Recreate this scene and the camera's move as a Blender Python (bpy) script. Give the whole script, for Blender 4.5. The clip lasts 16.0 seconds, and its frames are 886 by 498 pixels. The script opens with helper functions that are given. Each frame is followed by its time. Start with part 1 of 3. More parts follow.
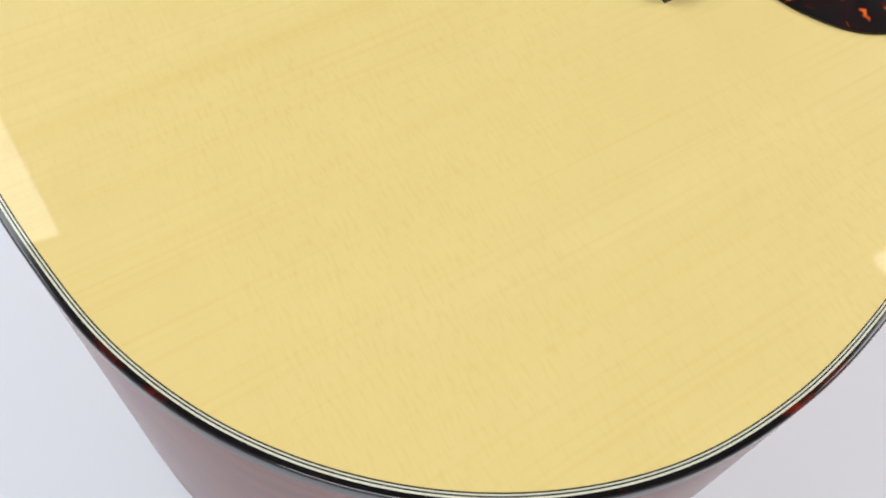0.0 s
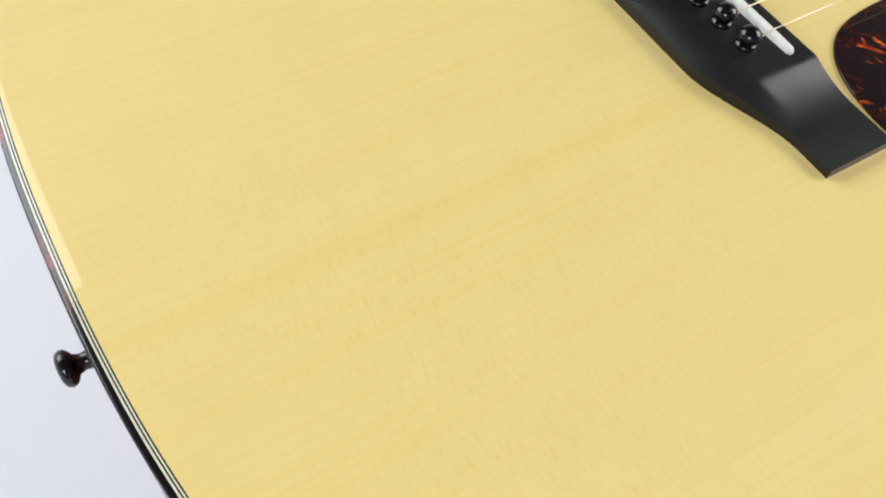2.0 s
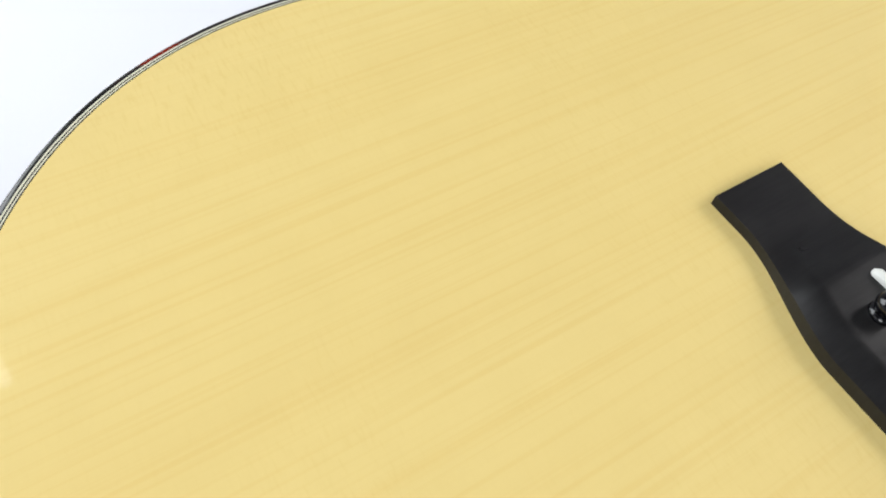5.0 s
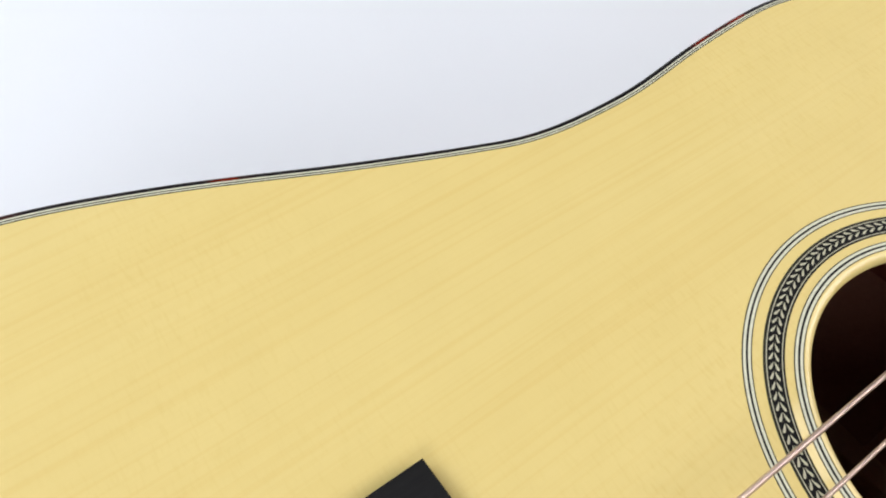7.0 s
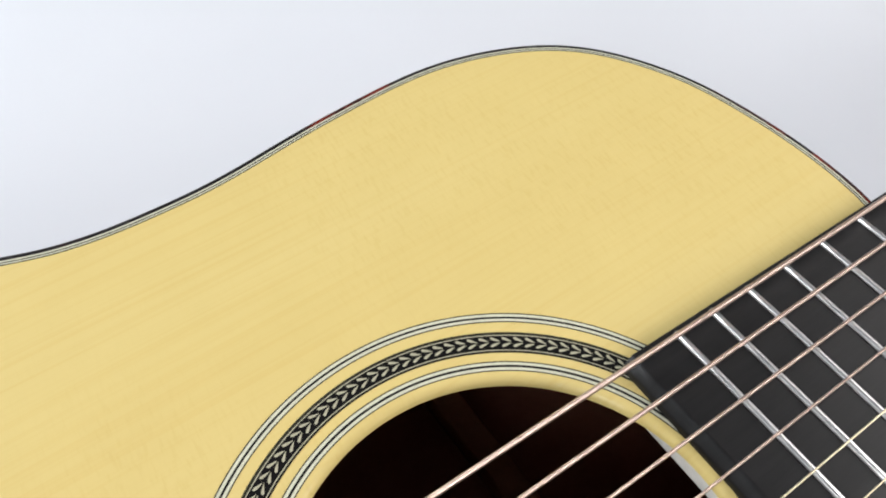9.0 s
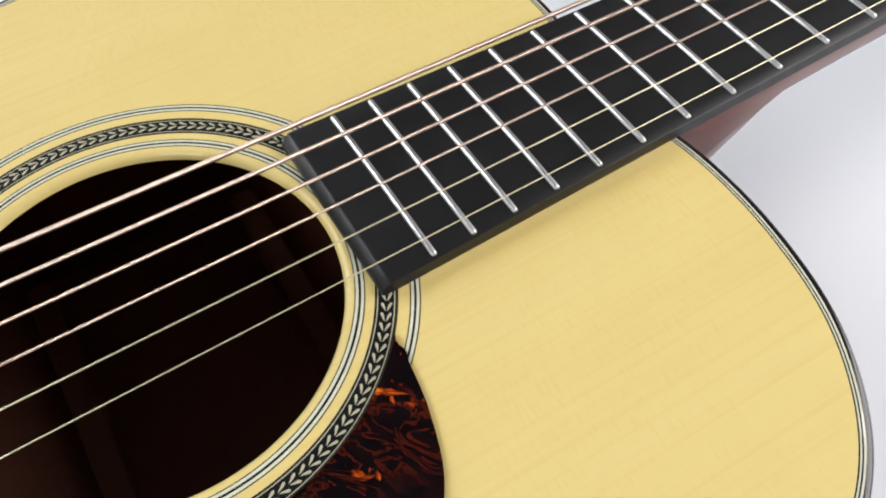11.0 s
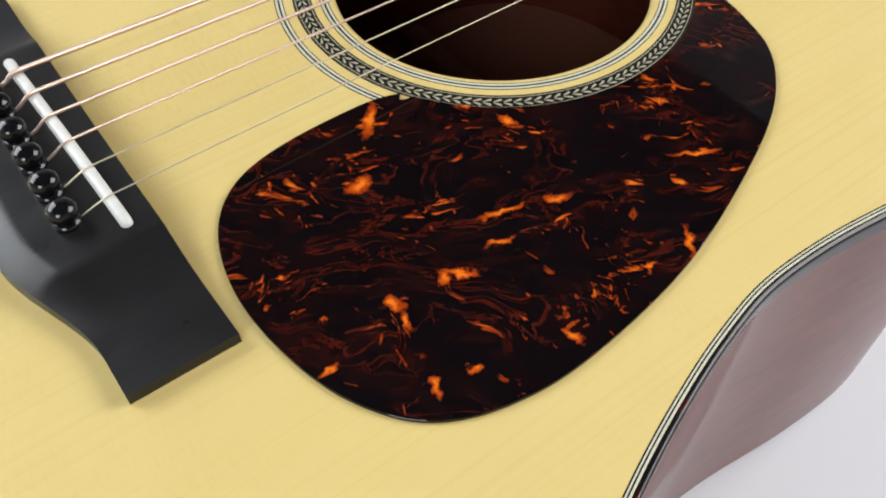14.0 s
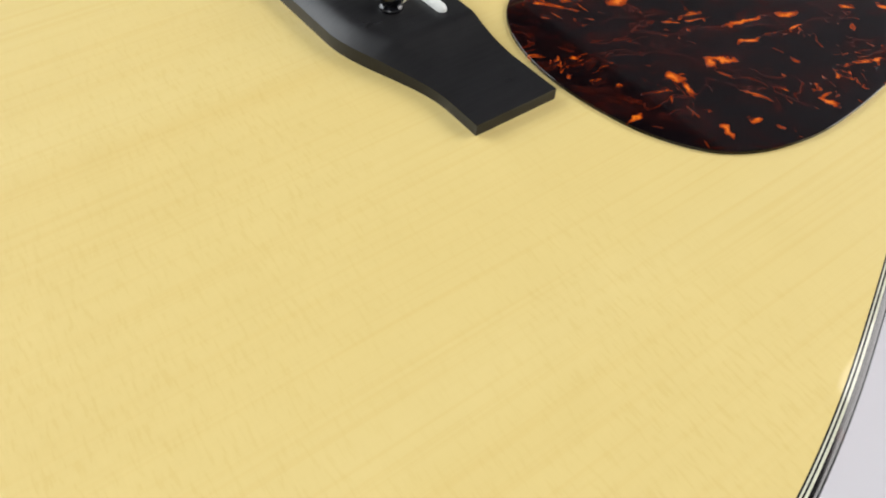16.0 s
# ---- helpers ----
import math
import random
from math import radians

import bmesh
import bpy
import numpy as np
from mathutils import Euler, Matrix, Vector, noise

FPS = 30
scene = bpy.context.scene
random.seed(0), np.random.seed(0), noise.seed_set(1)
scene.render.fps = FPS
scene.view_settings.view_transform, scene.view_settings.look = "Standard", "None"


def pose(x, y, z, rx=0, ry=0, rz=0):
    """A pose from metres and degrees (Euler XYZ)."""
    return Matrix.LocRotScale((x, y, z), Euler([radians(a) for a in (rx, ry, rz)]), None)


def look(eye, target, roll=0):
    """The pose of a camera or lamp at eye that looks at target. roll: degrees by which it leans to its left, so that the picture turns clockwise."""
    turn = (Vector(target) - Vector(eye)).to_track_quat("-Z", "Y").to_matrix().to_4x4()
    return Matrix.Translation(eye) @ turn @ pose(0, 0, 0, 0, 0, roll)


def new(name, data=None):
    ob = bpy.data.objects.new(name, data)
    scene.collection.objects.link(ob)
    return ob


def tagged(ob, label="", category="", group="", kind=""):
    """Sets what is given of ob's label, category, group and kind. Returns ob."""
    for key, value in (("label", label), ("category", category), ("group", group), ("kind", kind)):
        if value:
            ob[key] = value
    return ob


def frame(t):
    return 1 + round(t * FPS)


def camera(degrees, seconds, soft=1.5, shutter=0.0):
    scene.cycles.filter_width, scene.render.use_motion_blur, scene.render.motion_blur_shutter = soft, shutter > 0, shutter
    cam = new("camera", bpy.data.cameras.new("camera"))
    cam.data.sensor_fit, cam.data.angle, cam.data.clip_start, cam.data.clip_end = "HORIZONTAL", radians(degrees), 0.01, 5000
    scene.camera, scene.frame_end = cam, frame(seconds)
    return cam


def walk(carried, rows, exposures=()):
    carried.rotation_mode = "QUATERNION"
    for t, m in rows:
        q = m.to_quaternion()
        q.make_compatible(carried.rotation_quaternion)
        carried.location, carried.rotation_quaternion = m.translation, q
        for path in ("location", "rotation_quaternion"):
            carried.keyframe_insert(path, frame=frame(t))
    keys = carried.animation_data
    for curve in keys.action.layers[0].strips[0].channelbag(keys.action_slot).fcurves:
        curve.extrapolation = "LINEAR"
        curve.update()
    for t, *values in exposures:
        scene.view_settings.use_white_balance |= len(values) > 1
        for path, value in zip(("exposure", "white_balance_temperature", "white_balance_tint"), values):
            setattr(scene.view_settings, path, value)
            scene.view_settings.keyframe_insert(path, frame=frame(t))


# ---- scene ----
cam = camera(54.60, 16.0, soft=2.0)
walk(cam, [
    (0.0, pose(-0.2081, -0.2058, 0.3221, 30.75, -4.23, -32.52)),
    (0.5, pose(-0.2103, -0.1996, 0.3152, 32.85, -4.79, -32.20)),
    (1.0, pose(-0.2135, -0.1882, 0.3195, 33.79, -4.12, -32.03)),
    (1.5, pose(-0.2155, -0.1718, 0.3194, 34.46, -4.22, -31.01)),
    (2.0, pose(-0.2184, -0.1455, 0.3224, 33.57, -5.03, -30.93)),
    (2.5, pose(-0.2177, -0.1155, 0.3244, 32.38, -5.41, -30.78)),
    (3.0, pose(-0.2207, -0.0867, 0.3217, 32.31, -6.48, -31.10)),
    (3.5, pose(-0.2198, -0.0664, 0.3131, 34.00, -6.98, -30.71)),
    (4.0, pose(-0.2132, -0.0424, 0.3056, 35.14, -7.39, -30.95)),
    (4.5, pose(-0.2035, -0.0149, 0.3037, 35.41, -7.87, -31.99)),
    (5.0, pose(-0.1883, 0.0113, 0.3053, 35.17, -8.27, -33.46)),
    (5.5, pose(-0.1647, 0.0316, 0.3086, 34.73, -8.44, -35.00)),
    (6.0, pose(-0.1303, 0.0413, 0.3122, 34.33, -8.20, -36.21)),
    (6.5, pose(-0.0916, 0.0403, 0.3209, 33.67, -7.53, -36.37)),
    (7.0, pose(-0.0574, 0.0295, 0.3219, 35.27, -6.54, -37.45)),
    (7.5, pose(-0.0239, 0.0213, 0.3261, 35.35, -6.16, -38.47)),
    (8.0, pose(0.0164, 0.0107, 0.3292, 34.85, -5.21, -37.76)),
    (8.5, pose(0.0528, -0.0032, 0.3257, 35.43, -4.00, -36.87)),
    (9.0, pose(0.0877, -0.0233, 0.3202, 36.20, -2.00, -35.45)),
    (9.5, pose(0.1234, -0.0518, 0.3156, 36.23, 0.65, -34.35)),
    (10.0, pose(0.1447, -0.0857, 0.3121, 36.53, 1.60, -33.28)),
    (10.5, pose(0.1514, -0.1147, 0.3126, 36.10, 1.81, -32.18)),
    (11.0, pose(0.1457, -0.1377, 0.3155, 35.19, 1.76, -31.26)),
    (11.5, pose(0.1293, -0.1559, 0.3181, 34.54, 1.49, -30.75)),
    (12.0, pose(0.1037, -0.1710, 0.3174, 34.91, 1.04, -30.85)),
    (12.5, pose(0.0730, -0.1866, 0.3082, 37.43, 1.64, -31.99)),
    (13.0, pose(0.0402, -0.1928, 0.3030, 38.86, 1.65, -33.39)),
    (13.5, pose(0.0069, -0.1880, 0.3029, 38.08, 0.29, -34.67)),
    (14.0, pose(-0.0249, -0.1874, 0.2974, 38.44, 0.00, -36.43)),
    (14.5, pose(-0.0546, -0.1925, 0.2865, 40.36, -0.07, -37.20)),
    (15.0, pose(-0.0815, -0.1963, 0.2831, 40.69, -0.84, -36.82)),
    (15.5, pose(-0.1096, -0.1978, 0.2804, 40.98, -1.85, -36.90)),
    (16.0, pose(-0.1370, -0.1999, 0.2768, 41.40, -2.57, -37.00)),
], exposures=[(0.0, 0.0), (16.0, 0.0)])

# ---- light ----
H = 0.134                       # height of the soundboard
world = bpy.data.worlds.new("world")
scene.world = world
world.use_nodes = True
world.node_tree.nodes["Background"].inputs[0].default_value = (0.9, 0.95, 1.0, 1)
world.node_tree.nodes["Background"].inputs[1].default_value = 0.3


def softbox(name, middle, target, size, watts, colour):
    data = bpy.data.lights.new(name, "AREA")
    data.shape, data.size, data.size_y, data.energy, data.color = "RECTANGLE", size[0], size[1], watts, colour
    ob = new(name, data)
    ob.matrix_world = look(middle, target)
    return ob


# a cool softbox beyond the bass side, a warmer one beyond the neck, both leaning over the guitar,
# and a weaker unseen one at the tail, added as fill
softbox("softbox_lamp", (-1.117, 1.380, 0.999), (-1.117, 1.380 - 0.6, 0.999 - 0.8), (1.686, 1.30), 43, (0.92, 0.965, 1.0))
softbox("softbox_lamp", (1.600, -0.630, 1.059), (0.978, -0.630, 0.276), (1.28, 1.2), 34, (1.0, 0.965, 0.95))
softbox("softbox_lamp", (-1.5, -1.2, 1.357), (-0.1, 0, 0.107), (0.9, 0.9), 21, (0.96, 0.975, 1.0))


# ---- materials ----
def material(name, colour=(0.5, 0.5, 0.5), rough=0.5, coat=0.0, metal=0.0, spec=0.5, coat_rough=0.03):
    m = bpy.data.materials.new(name)
    m.use_nodes = True
    b = m.node_tree.nodes["Principled BSDF"]
    b.inputs["Base Color"].default_value = (*colour, 1)
    b.inputs["Roughness"].default_value = rough
    b.inputs["Metallic"].default_value = metal
    b.inputs["Specular IOR Level"].default_value = spec
    b.inputs["Coat Weight"].default_value = coat
    b.inputs["Coat Roughness"].default_value = coat_rough
    return m


class Graph:
    """Short hand for a material's nodes."""

    def __init__(self, m):
        self.tree = m.node_tree
        self.bsdf = self.tree.nodes["Principled BSDF"]
        self.place = self.tree.nodes.new("ShaderNodeTexCoord").outputs["Object"]

    def link(self, a, b):
        self.tree.links.new(a, b)

    def stretch(self, scale, turn=0.0, at=None):
        at = at or self.place
        for size, angle in (((1, 1, 1), turn), (scale, 0.0)):
            n = self.tree.nodes.new("ShaderNodeMapping")
            n.inputs["Scale"].default_value = size
            n.inputs["Rotation"].default_value = (0, 0, angle)
            self.link(at, n.inputs["Vector"])
            at = n.outputs["Vector"]
        return at

    def noise(self, at, scale=1.0, detail=3.0, rough=0.5, warp=0.0):
        n = self.tree.nodes.new("ShaderNodeTexNoise")
        n.inputs["Scale"].default_value = scale
        n.inputs["Detail"].default_value = detail
        n.inputs["Roughness"].default_value = rough
        n.inputs["Distortion"].default_value = warp
        self.link(at, n.inputs["Vector"])
        return n.outputs["Fac"], n.outputs["Color"]

    def ramp(self, value, stops):
        n = self.tree.nodes.new("ShaderNodeValToRGB")
        e = n.color_ramp.elements
        while len(e) < len(stops):
            e.new(0.5)
        for el, (p, c) in zip(e, stops):
            el.position = p
            el.color = (*c, 1) if len(c) == 3 else c
        self.link(value, n.inputs["Fac"])
        return n.outputs["Color"]

    def mix(self, fac, a, b, mode="MIX"):
        n = self.tree.nodes.new("ShaderNodeMix")
        n.data_type, n.blend_type = "RGBA", mode
        for value, socket in ((fac, n.inputs[0]), (a, n.inputs[6]), (b, n.inputs[7])):
            if isinstance(value, (int, float)):
                socket.default_value = value
            elif isinstance(value, tuple):
                socket.default_value = (*value, 1)
            else:
                self.link(value, socket)
        return n.outputs[2]

    def math(self, op, a, b=0.0):
        n = self.tree.nodes.new("ShaderNodeMath")
        n.operation = op
        for value, socket in ((a, n.inputs[0]), (b, n.inputs[1])):
            if isinstance(value, (int, float)):
                socket.default_value = value
            else:
                self.link(value, socket)
        return n.outputs[0]

    def bump(self, height, strength, distance, coat=False):
        n = self.tree.nodes.new("ShaderNodeBump")
        n.inputs["Strength"].default_value = strength
        n.inputs["Distance"].default_value = distance
        self.link(height, n.inputs["Height"])
        self.link(n.outputs["Normal"], self.bsdf.inputs["Normal"])
        if coat:
            self.link(n.outputs["Normal"], self.bsdf.inputs["Coat Normal"])

    def colour(self, c):
        self.link(c, self.bsdf.inputs["Base Color"])

    def roughness(self, v):
        self.link(v, self.bsdf.inputs["Roughness"])


def spruce():
    m = material("lacquered_spruce", rough=0.55, coat=0.55, spec=0.15, coat_rough=0.035)
    g = Graph(m)
    bend = g.noise(g.stretch((3, 9, 1)), 1.0, 2)[1]
    at = g.mix(0.006, g.place, bend, "ADD")
    fine = g.noise(g.stretch((5, 620, 1), 0, at), 1.0, 2, 0.6)[0]
    rings = g.noise(g.stretch((2.5, 150, 1), 0, at), 1.0, 3, 0.6)[0]
    broad = g.noise(g.stretch((2.2, 26, 1), 0, at), 1.0, 2)[0]
    silk = g.noise(g.stretch((980, 190, 1), 0.08), 1.0, 2, 0.55)[0]
    where = g.noise(g.stretch((9, 7, 1)), 1.0, 2)[0]
    base = g.ramp(broad, [(0.2, (0.752, 0.580, 0.216)), (0.5, (0.768, 0.603, 0.232)), (0.8, (0.777, 0.618, 0.249))])
    lines = g.ramp(fine, [(0.34, (0.96, 0.905, 0.81)), (0.50, (1, 1, 1)), (0.7, (1.015, 1.02, 1.035))])
    c = g.mix(g.ramp(where, [(0.35, (0.2,) * 3), (0.7, (0.55,) * 3)]), base, lines, "MULTIPLY")
    c = g.mix(g.ramp(where, [(0.35, (0.34,) * 3), (0.65, (0.14,) * 3)]), c, g.ramp(rings, [(0.30, (0.98, 0.94, 0.86)), (0.40, (1, 1, 1))]), "MULTIPLY")
    c = g.mix(g.ramp(where, [(0.38, (0.75,) * 3), (0.56, (0.12,) * 3)]), c, g.ramp(silk, [(0.33, (0.965, 0.94, 0.885)), (0.45, (1, 1, 1)), (0.68, (1.018, 1.018, 1.03))]), "MULTIPLY")
    mottle = g.noise(g.stretch((55, 38, 1), 0.4), 1.0, 3, 0.6)[0]
    c = g.mix(0.3, c, g.ramp(mottle, [(0.3, (0.965, 0.955, 0.93)), (0.7, (1.03, 1.03, 1.05))]), "MULTIPLY")
    # one broad, faint orange streak along the grain beside the middle
    split = g.tree.nodes.new("ShaderNodeSeparateXYZ")
    g.link(at, split.inputs[0])
    off = g.math("ABSOLUTE", g.math("SUBTRACT", split.outputs["Y"], -0.0303))
    band = g.ramp(g.math("MULTIPLY", off, 100.0), [(0.0, (0.6,) * 3), (0.75, (0, 0, 0))])
    patchy = g.noise(g.stretch((14, 160, 1)), 1.0, 3)[0]
    amount = g.math("MULTIPLY", band, g.ramp(patchy, [(0.3, (0.35,) * 3), (0.65, (1, 1, 1))]))
    c = g.mix(amount, c, (0.955, 0.905, 0.80), "MULTIPLY")
    g.colour(c)
    g.bump(fine, 0.04, 0.0004)
    return m


def mahogany():
    m = material("lacquered_mahogany", rough=0.4, coat=0.5, spec=0.10)
    g = Graph(m)
    grain = g.noise(g.stretch((45, 45, 260)), 1.0, 4, 0.7, 0.5)[0]
    broad = g.noise(g.stretch((26, 26, 40)), 1.0, 4, 0.6, 0.6)[0]
    c = g.ramp(grain, [(0.3, (0.125, 0.029, 0.018)), (0.7, (0.18, 0.045, 0.028))])
    g.colour(g.mix(0.5, c, g.ramp(broad, [(0.3, (0.7, 0.62, 0.6)), (0.7, (1.15, 1.1, 1.0))]), "MULTIPLY"))
    return m


# the largest flecks of the pickguard, in millimetres and degrees: middle x, y, half length, half width, turn
FLECKS = [
    (46.7, -54.0, 4.2, 2.0, 20), (62.2, -35.1, 6.2, 1.4, 53), (85.0, -87.3, 3.8, 1.3, -28), (70.9, -82.9, 6.2, 0.9, -14),
    (64.5, -90.2, 4.2, 1.0, -13), (87.6, -46.5, 2.2, 1.6, -62), (92.2, -57.7, 2.9, 1.5, -77), (125.4, -97.1, 6.6, 0.8, -30),
    (114.8, -101.1, 1.9, 1.4, -68), (101.3, -117.3, 4.9, 1.0, 51), (88.1, -116.5, 2.6, 0.7, -23), (60.4, -121.0, 2.6, 1.2, -85),
    (50.4, -91.8, 4.3, 1.1, -40), (46.6, -91.3, 2.5, 1.1, 61), (33.3, -89.6, 2.8, 1.8, -71), (32.7, -94.9, 2.4, 0.9, 71),
    (15.0, -67.6, 1.6, 0.9, -19), (28.0, -112.6, 2.4, 1.2, 64), (37.5, -114.1, 1.5, 1.1, -26), (11.3, -95.9, 2.4, 1.0, 15),
]


def tortoise_plate():
    m = material("mottled_tortoiseshell", rough=0.05, coat=0.0, spec=0.36)
    g = Graph(m)
    swirl = g.noise(g.place, 17.0, 3)[1]
    warped = g.mix(0.05, g.place, swirl, "ADD")

    def vector(op, a, b):
        n = g.tree.nodes.new("ShaderNodeVectorMath")
        n.operation = op
        for value, socket in ((a, n.inputs[0]), (b, n.inputs[1])):
            if isinstance(value, tuple):
                socket.default_value = value
            else:
                g.link(value, socket)
        return n
    # the large flecks, with ragged edges
    ragged = g.noise(g.place, 210.0, 4, 0.65)[1]
    shift = vector("MULTIPLY", vector("SUBTRACT", ragged, (0.5, 0.5, 0.5)).outputs[0], (0.007, 0.007, 0.0)).outputs[0]
    torn = vector("ADD", g.place, shift).outputs[0]
    big = None
    for x, y, half, wide, turn in FLECKS:
        n = g.tree.nodes.new("ShaderNodeMapping")
        n.vector_type = "TEXTURE"
        n.inputs["Location"].default_value = (x / 1000, y / 1000, 0)
        n.inputs["Rotation"].default_value = (0, 0, radians(turn))
        n.inputs["Scale"].default_value = (half / 800, wide / 800, 1000)
        g.link(torn, n.inputs["Vector"])
        d = vector("LENGTH", n.outputs["Vector"], (0.0, 0.0, 0.0)).outputs["Value"]
        big = d if big is None else g.math("MINIMUM", big, d)
    body = g.ramp(big, [(0.74, (1, 1, 1)), (1.0, (0, 0, 0))])
    # short flecks that follow the flow
    a = g.noise(g.stretch((95, 330, 1), 0.6, warped), 1.0, 5, 0.62, 0.4)[0]
    b = g.noise(g.stretch((330, 150, 1), 0.3, warped), 1.0, 5, 0.62, 0.6)[0]
    cloud = g.noise(g.stretch((42, 55, 1)), 1.0, 2, 0.5)[0]
    gate = g.math("ADD", g.math("MULTIPLY", cloud, 0.6), 0.70)
    hot = g.math("MULTIPLY", g.math("MAXIMUM", a, g.math("SUBTRACT", b, 0.02)), gate)
    # thin curling filaments between the flecks
    n = g.noise(g.stretch((48, 120, 1), 0.6, warped), 1.0, 5, 0.62, 1.3)[0]
    line = g.math("ABSOLUTE", g.math("SUBTRACT", n, 0.5))
    veil = g.noise(g.stretch((35, 60, 1), 0.6), 1.0, 2)[0]
    thread = g.math("MULTIPLY", g.ramp(line, [(0.0, (1, 1, 1)), (0.035, (0, 0, 0))]), g.ramp(veil, [(0.42, (0, 0, 0)), (0.62, (1, 1, 1))]))
    wisp = g.noise(g.stretch((45, 170, 1), 0.6, warped), 1.0, 6, 0.72, 1.0)[0]
    dark = g.ramp(wisp, [(0.50, (0.0026, 0.0012, 0.0017)), (0.62, (0.009, 0.0018, 0.0017)), (0.74, (0.045, 0.005, 0.002))])
    dark = g.mix(g.math("MULTIPLY", thread, 0.6), dark, (0.12, 0.012, 0.003))
    fleck = g.ramp(hot, [(0.64, (0.10, 0.011, 0.003)), (0.695, (0.34, 0.045, 0.004)), (0.755, (0.74, 0.17, 0.012))])
    c = g.mix(g.ramp(hot, [(0.632, (0, 0, 0)), (0.67, (1, 1, 1))]), dark, fleck)
    glow = g.ramp(big, [(0.22, (0.80, 0.20, 0.012)), (0.55, (0.46, 0.062, 0.004)), (0.92, (0.12, 0.012, 0.003))])
    g.colour(g.mix(body, c, glow))
    return m


def tortoise_binding():
    m = material("tortoiseshell_binding", rough=0.12, spec=0.5)
    g = Graph(m)
    n = g.noise(g.stretch((38, 38, 20)), 1.0, 3, 0.5, 0.5)[0]
    g.colour(g.ramp(n, [(0.59, (0.006, 0.0045, 0.0045)), (0.64, (0.04, 0.005, 0.003)), (0.70, (0.17, 0.013, 0.006))]))
    return m


def ebony(name, shade, rough, gloss):
    m = material(name, (shade,) * 3, rough, spec=gloss)
    g = Graph(m)
    n = g.noise(g.stretch((60, 900, 300)), 1.0, 4, 0.7)[0]
    spots = g.noise(g.stretch((90, 110, 90)), 1.0, 3)[0]
    g.colour(g.ramp(n, [(0.3, (shade * 0.75, shade * 0.72, shade * 0.75)), (0.7, (shade * 1.3, shade * 1.25, shade * 1.3))]))
    g.roughness(g.math("ADD", g.math("MULTIPLY", spots, 0.25), rough - 0.12))
    g.bump(n, 0.08, 0.0004)
    return m


def wound(name, colour, pitch):
    m = material(name, colour, 0.34, metal=1.0)
    g = Graph(m)
    w = g.tree.nodes.new("ShaderNodeTexWave")
    w.bands_direction = "X"
    w.inputs["Scale"].default_value = 0.314 / pitch
    g.link(g.place, w.inputs["Vector"])
    # shade in the grooves between turns is painted in as darker metal
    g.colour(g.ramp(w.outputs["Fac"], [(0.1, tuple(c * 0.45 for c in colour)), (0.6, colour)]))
    g.bump(w.outputs["Fac"], 0.6, pitch * 0.3)
    return m


def paper():
    m = material("white_paper", rough=0.6, spec=0.3)
    g = Graph(m)
    n = g.noise(g.place, 3.0, 3)[0]
    f = g.noise(g.place, 900.0, 2)[0]
    c = g.ramp(n, [(0.3, (0.755, 0.78, 0.825)), (0.7, (0.795, 0.815, 0.855))])
    g.colour(c)
    g.bump(f, 0.05, 0.0003)
    return m


def plaster(name, colour):
    m = material(name, rough=0.8, spec=0.2)
    g = Graph(m)
    n = g.noise(g.place, 2.0, 4)[0]
    g.colour(g.ramp(n, [(0.3, tuple(c * 0.94 for c in colour)), (0.7, tuple(c * 1.05 for c in colour))]))
    g.bump(g.noise(g.place, 300.0, 3)[0], 0.1, 0.001)
    return m


def speckled(name, colour, rough, coat=0.0, spread=0.06, spec=0.5):
    m = material(name, colour, rough, coat, spec=spec, coat_rough=0.02)
    g = Graph(m)
    n = g.noise(g.place, 400.0, 3)[0]
    g.colour(g.ramp(n, [(0.3, tuple(c * (1 - spread) for c in colour)), (0.7, tuple(c * (1 + spread) for c in colour))]))
    return m


M_SPRUCE = spruce()
# whiter than raw spruce: the strong light on the brace is in the colour
M_RAW = speckled("lit_raw_spruce", (0.80, 0.76, 0.70), 0.6)
M_INNER = speckled("raw_inner_wood", (0.27, 0.105, 0.065), 0.7)
M_LINING = speckled("raw_lining_wood", (0.33, 0.16, 0.09), 0.7)
M_MAHOGANY = mahogany()
M_PLATE = tortoise_plate()
M_BINDING = tortoise_binding()
M_BLACK = speckled("black_inlay", (0.007, 0.006, 0.006), 0.5, 0.3, spec=0.1)
M_DARK = speckled("brown_black_inlay", (0.030, 0.028, 0.018), 0.5, 0.5, spec=0.1)
M_CREAM = speckled("cream_inlay", (0.70, 0.69, 0.53), 0.5, 0.8, spec=0.1)
M_TILE = speckled("tan_inlay", (0.52, 0.49, 0.35), 0.5, 0.45, spec=0.1)
M_BRIDGE = ebony("oiled_ebony", 0.012, 0.32, 0.36)
M_BOARD = ebony("fingerboard_ebony", 0.010, 0.42, 0.36)
M_PIN = material("polished_black_plastic", (0.004, 0.004, 0.005), 0.06)
M_BONE = speckled("white_bone", (0.80, 0.81, 0.76), 0.3)
M_STEEL = speckled("nickel_steel", (0.80, 0.79, 0.78), 0.36)
M_STEEL.node_tree.nodes["Principled BSDF"].inputs["Metallic"].default_value = 1.0
M_PLAIN = speckled("plain_steel", (0.95, 0.86, 0.62), 0.48)
M_PLAIN.node_tree.nodes["Principled BSDF"].inputs["Metallic"].default_value = 1.0
M_PAPER = paper()
# for the unseen room: pale walls bounce fill, the dark ceiling keeps reflections low
M_WALL = plaster("pale_plaster", (0.70, 0.70, 0.71))
M_CEILING = plaster("dark_plaster", (0.16, 0.16, 0.17))


